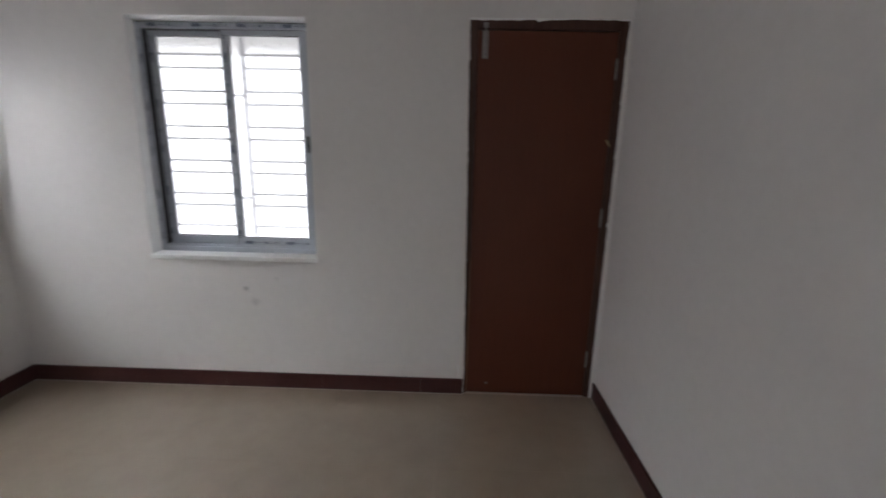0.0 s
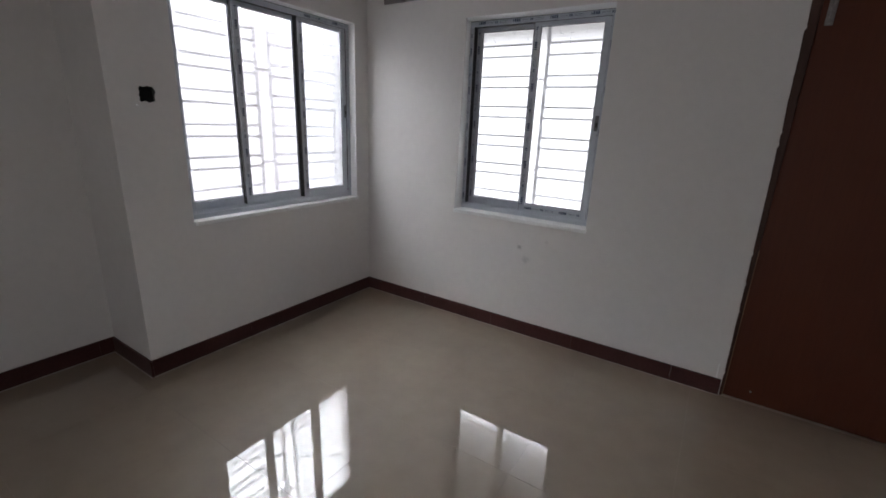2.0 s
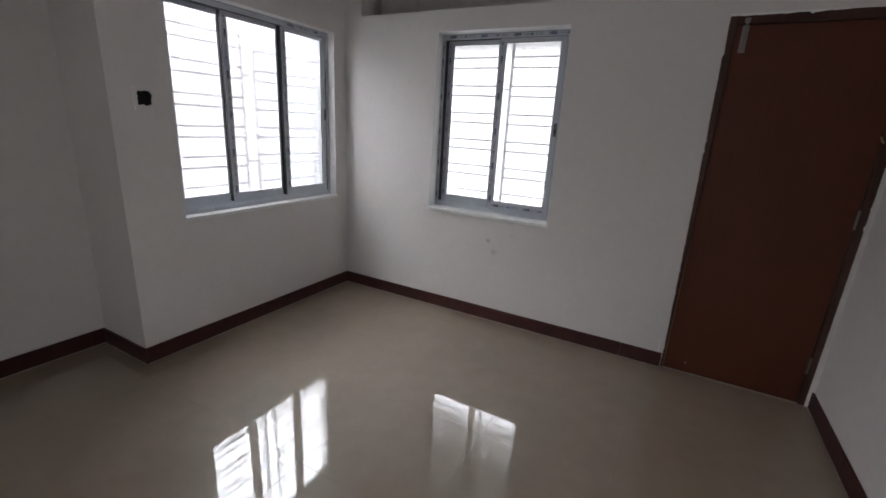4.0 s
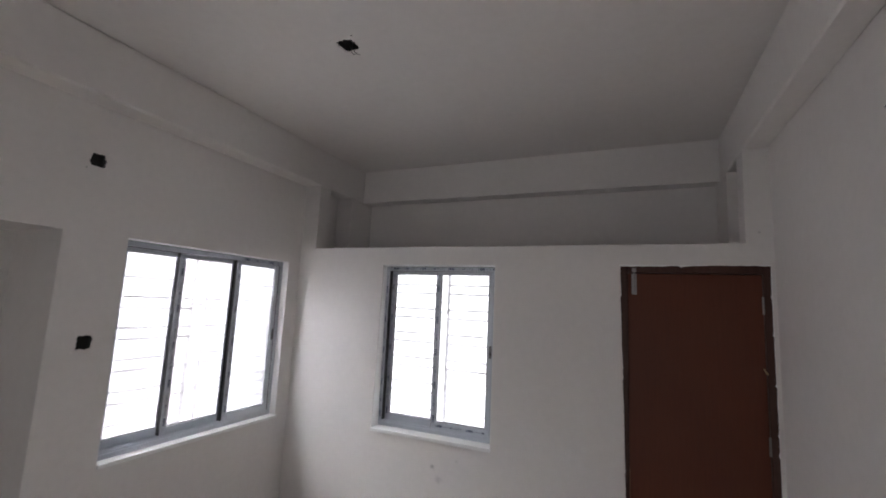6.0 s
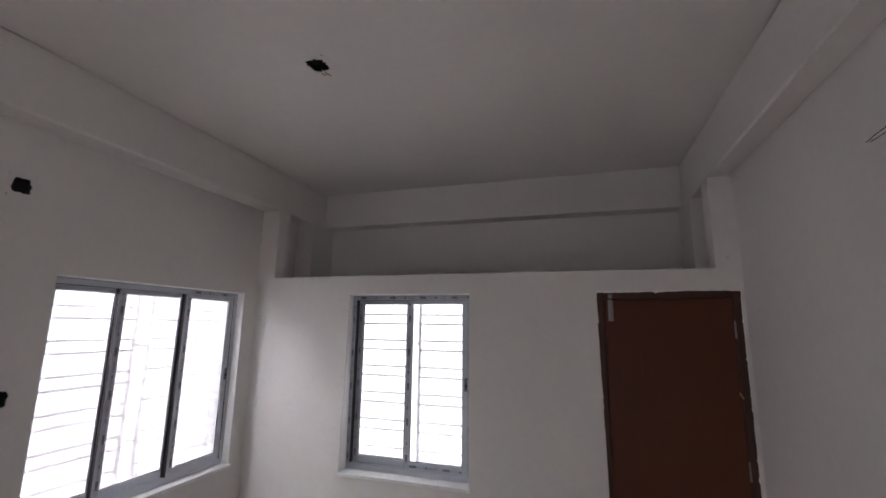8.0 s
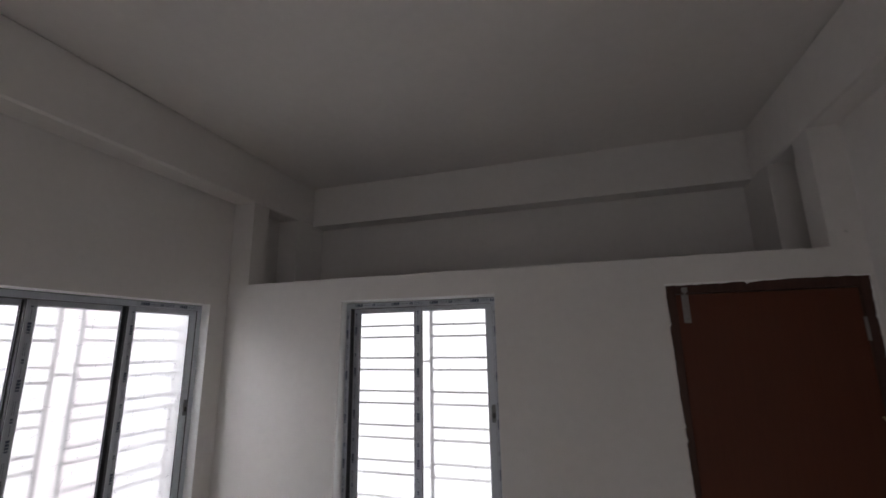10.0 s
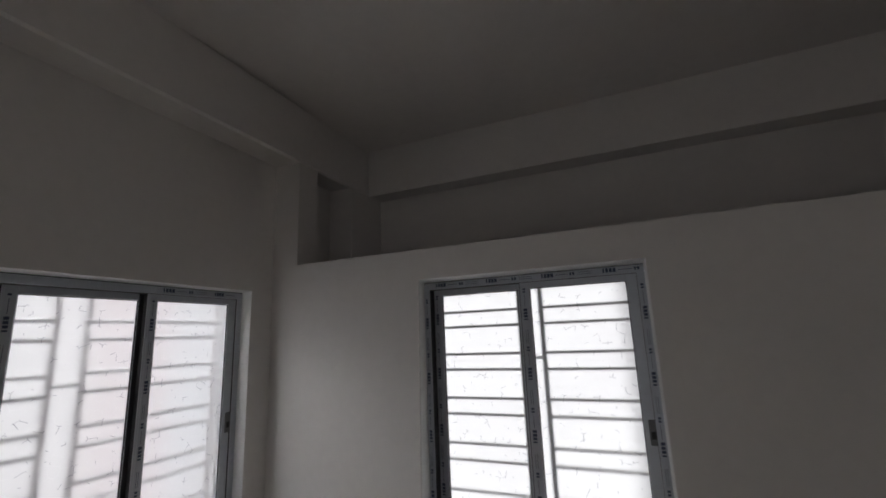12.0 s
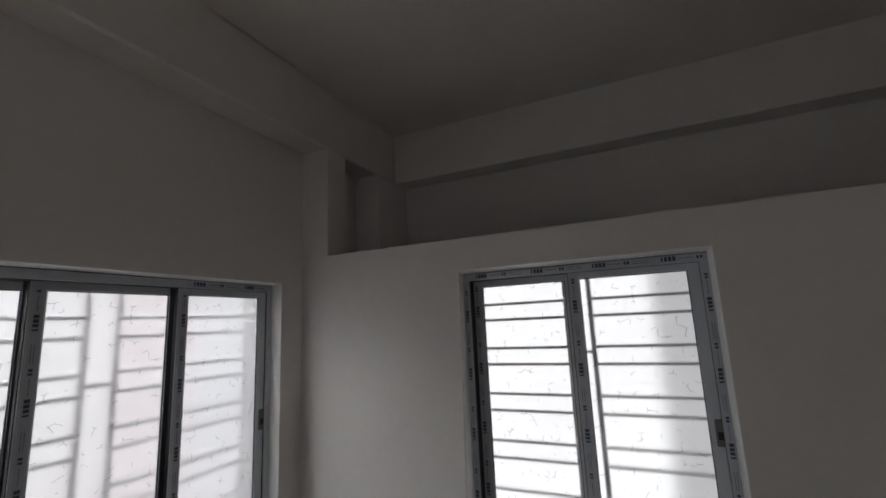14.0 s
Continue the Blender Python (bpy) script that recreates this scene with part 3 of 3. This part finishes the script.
for foot, head, at, flip in ((0.030, 0.001, -0.001, 1), (0.016, 0.004, DW + 0.001, -1)):
    lap = boxes((0, foot, -0.0035, 0.0, 0.0, DOOR_TOP))
    for v in lap.verts:
        if v.co.x > 0.5 * foot:
            v.co.x = foot + (head - foot) * v.co.z / DOOR_TOP
    part("plaster_lap", lap, PAINT, door, "plaster lapping over the jamb").matrix_local = pose(at, 0.002, 0) @ Matrix.Diagonal((flip, 1, 1, 1))
ledge = part("ledge_plaster", ragged(BEAM_E - BEAM_W, 0.0035, 0.03, 21, 0.02), PAINT, wall_north, "uneven plaster edge of the loft ledge")
ledge.matrix_local = pose(BEAM_W, NORTH + 0.031, LEDGE - 0.001, 0, 90, 0) @ Matrix.Diagonal((-1, 1, 1, 1))

# ---- open wiring boxes ----
def ragged_hole(name, place, half, seed, label, wires):
    """A sunk back box behind a roughly cut hole: x and z in the wall's face, y into the wall."""
    rnd = random.Random(seed)
    thing = tagged(new(name), label, "wiring box", "open wiring boxes of the room")
    thing.matrix_world = place
    h = half + 0.004
    bm = boxes((-h, h, 0.05, 0.053, -h, h), (-h, -h + 0.003, 0.004, 0.05, -h, h), (h - 0.003, h, 0.004, 0.05, -h, h), (-h + 0.003, h - 0.003, 0.004, 0.05, -h, -h + 0.003), (-h + 0.003, h - 0.003, 0.004, 0.05, h - 0.003, h))
    part("back_box", bm, BLACK, thing, "black plastic back box")
    bm = bmesh.new()
    n = 28
    rows = []
    for k in range(n):
        a = 6.2832 * k / n
        c, s = math.cos(a), math.sin(a)
        q = 1 / max(abs(c), abs(s))
        r0 = (half + 0.012) * q
        r1 = half * 0.86 * q ** 0.8 * (1 + rnd.uniform(-0.13, 0.08))
        rows.append([bm.verts.new((r * c, y, r * s)) for r, y in ((r0, 0.0), (r0, -0.0012), (r1, -0.0015), (r1, 0.006))])
    for k in range(n):
        r, s = rows[k], rows[(k + 1) % n]
        for i in range(3):
            bm.faces.new((r[i], r[i + 1], s[i + 1], s[i]))
    part("cut_edge", bm, PAINT, thing, "roughly cut plaster edge")
    for points in wires:
        part("wire", tube(points, 0.0015, 6), WIRE, thing, "loose insulated wire")
    return thing


ragged_hole("wiring_box", pose(WEST, BOX_LOW[0], BOX_LOW[1], 0, 0, 90), 0.045, 1, "open black wiring box roughly cut into the wall", [])
ragged_hole("wiring_box", pose(WEST, BOX_HIGH[0], BOX_HIGH[1], 0, 0, 90), 0.045, 2, "open black wiring box cut high in the wall", [])
ragged_hole("wiring_box", pose(EAST, BOX_EAST[0], BOX_EAST[1], 0, 0, -90), 0.038, 6, "open black wiring box with loose wires in the wall",
            [curve_points((0.0, 0.03, 0), (-0.05, -0.04, -0.045), (-0.155, -0.022, -0.045)), curve_points((0.01, 0.03, -0.01), (-0.02, -0.03, -0.06), (-0.14, -0.02, -0.05)), curve_points((0.0, 0.03, -0.02), (-0.02, -0.02, -0.03), (-0.05, -0.02, -0.055))])
ragged_hole("wiring_box", pose(BOX_CEILING[0], BOX_CEILING[1], CEILING, 90, 0, 0), 0.06, 8, "open black ceiling box with loose hanging wires",
            [curve_points((0.0, 0.03, 0), (0.03, -0.06, 0.02), (0.08, -0.05, 0.03)), curve_points((0.02, 0.03, 0.01), (0.02, -0.08, 0.0), (0.075, -0.07, 0.02)), curve_points((0.01, 0.03, -0.02), (0.05, -0.07, 0.03), (0.10, -0.09, 0.03))])

# ---- floor tiles and skirting, piece by piece ----
def piece_mesh(name, sx, sy, sz, bevel, mat):
    bm = boxes((0, sx, 0, sy, 0, sz), bevel=bevel)
    me = bpy.data.meshes.new(name)
    bmesh.ops.recalc_face_normals(bm, faces=bm.faces)
    bm.to_mesh(me)
    bm.free()
    me.materials.append(mat)
    return me


TILE, JOINT = 0.6, 0.0007
shared = {}
x = ALCOVE_X
while x < EAST:
    y = SOUTH
    sx = min(TILE, EAST - x)
    while y < NORTH:
        sy = min(TILE, NORTH - y)
        key = (round(sx, 3), round(sy, 3))
        if key not in shared:
            shared[key] = piece_mesh("tile", sx - JOINT, sy - JOINT, 0.012, 0.0003, FLOOR)
        t = new("tile", shared[key])
        t.parent = floor
        t.location = (x, y, -0.012)
        y += TILE
    x += TILE


def skirting(name, start, length, turn):
    base = tagged(new(name), "dark brown tiled skirting along the wall", "skirting", kind="structure")
    base.matrix_world = pose(start[0], start[1], 0, 0, 0, turn)
    s = 0.0
    while s < length - 0.01:
        run = min(0.6, length - s)
        p = new("skirting_tile", piece_mesh("skirting_tile", run - 0.0007, 0.012, 0.099, 0.0015, SKIRT))
        p.parent = base
        p.location = (s, -0.0125, 0.0005)
        s += run
    part("grout_line", boxes((0, length, -0.0165, -0.0128, 0.0005, 0.005)), BEAD, base, "pale grout bead along the floor")
    return base


# each runs along its own x, with the wall behind it at y = 0
skirting("baseboard_north", (WEST + 0.013, NORTH), DOOR_X0 - WEST + 0.015, 0)
skirting("baseboard_west", (WEST, ALCOVE_Y), NORTH - ALCOVE_Y, 90)
skirting("baseboard_alcove_side", (ALCOVE_X + 0.013, ALCOVE_Y), WEST - ALCOVE_X - 0.001, 0)
skirting("baseboard_alcove_back", (ALCOVE_X, SOUTH), ALCOVE_Y - SOUTH, 90)
skirting("baseboard_east", (EAST, NORTH - 0.001), NORTH - SOUTH - 0.002, -90)
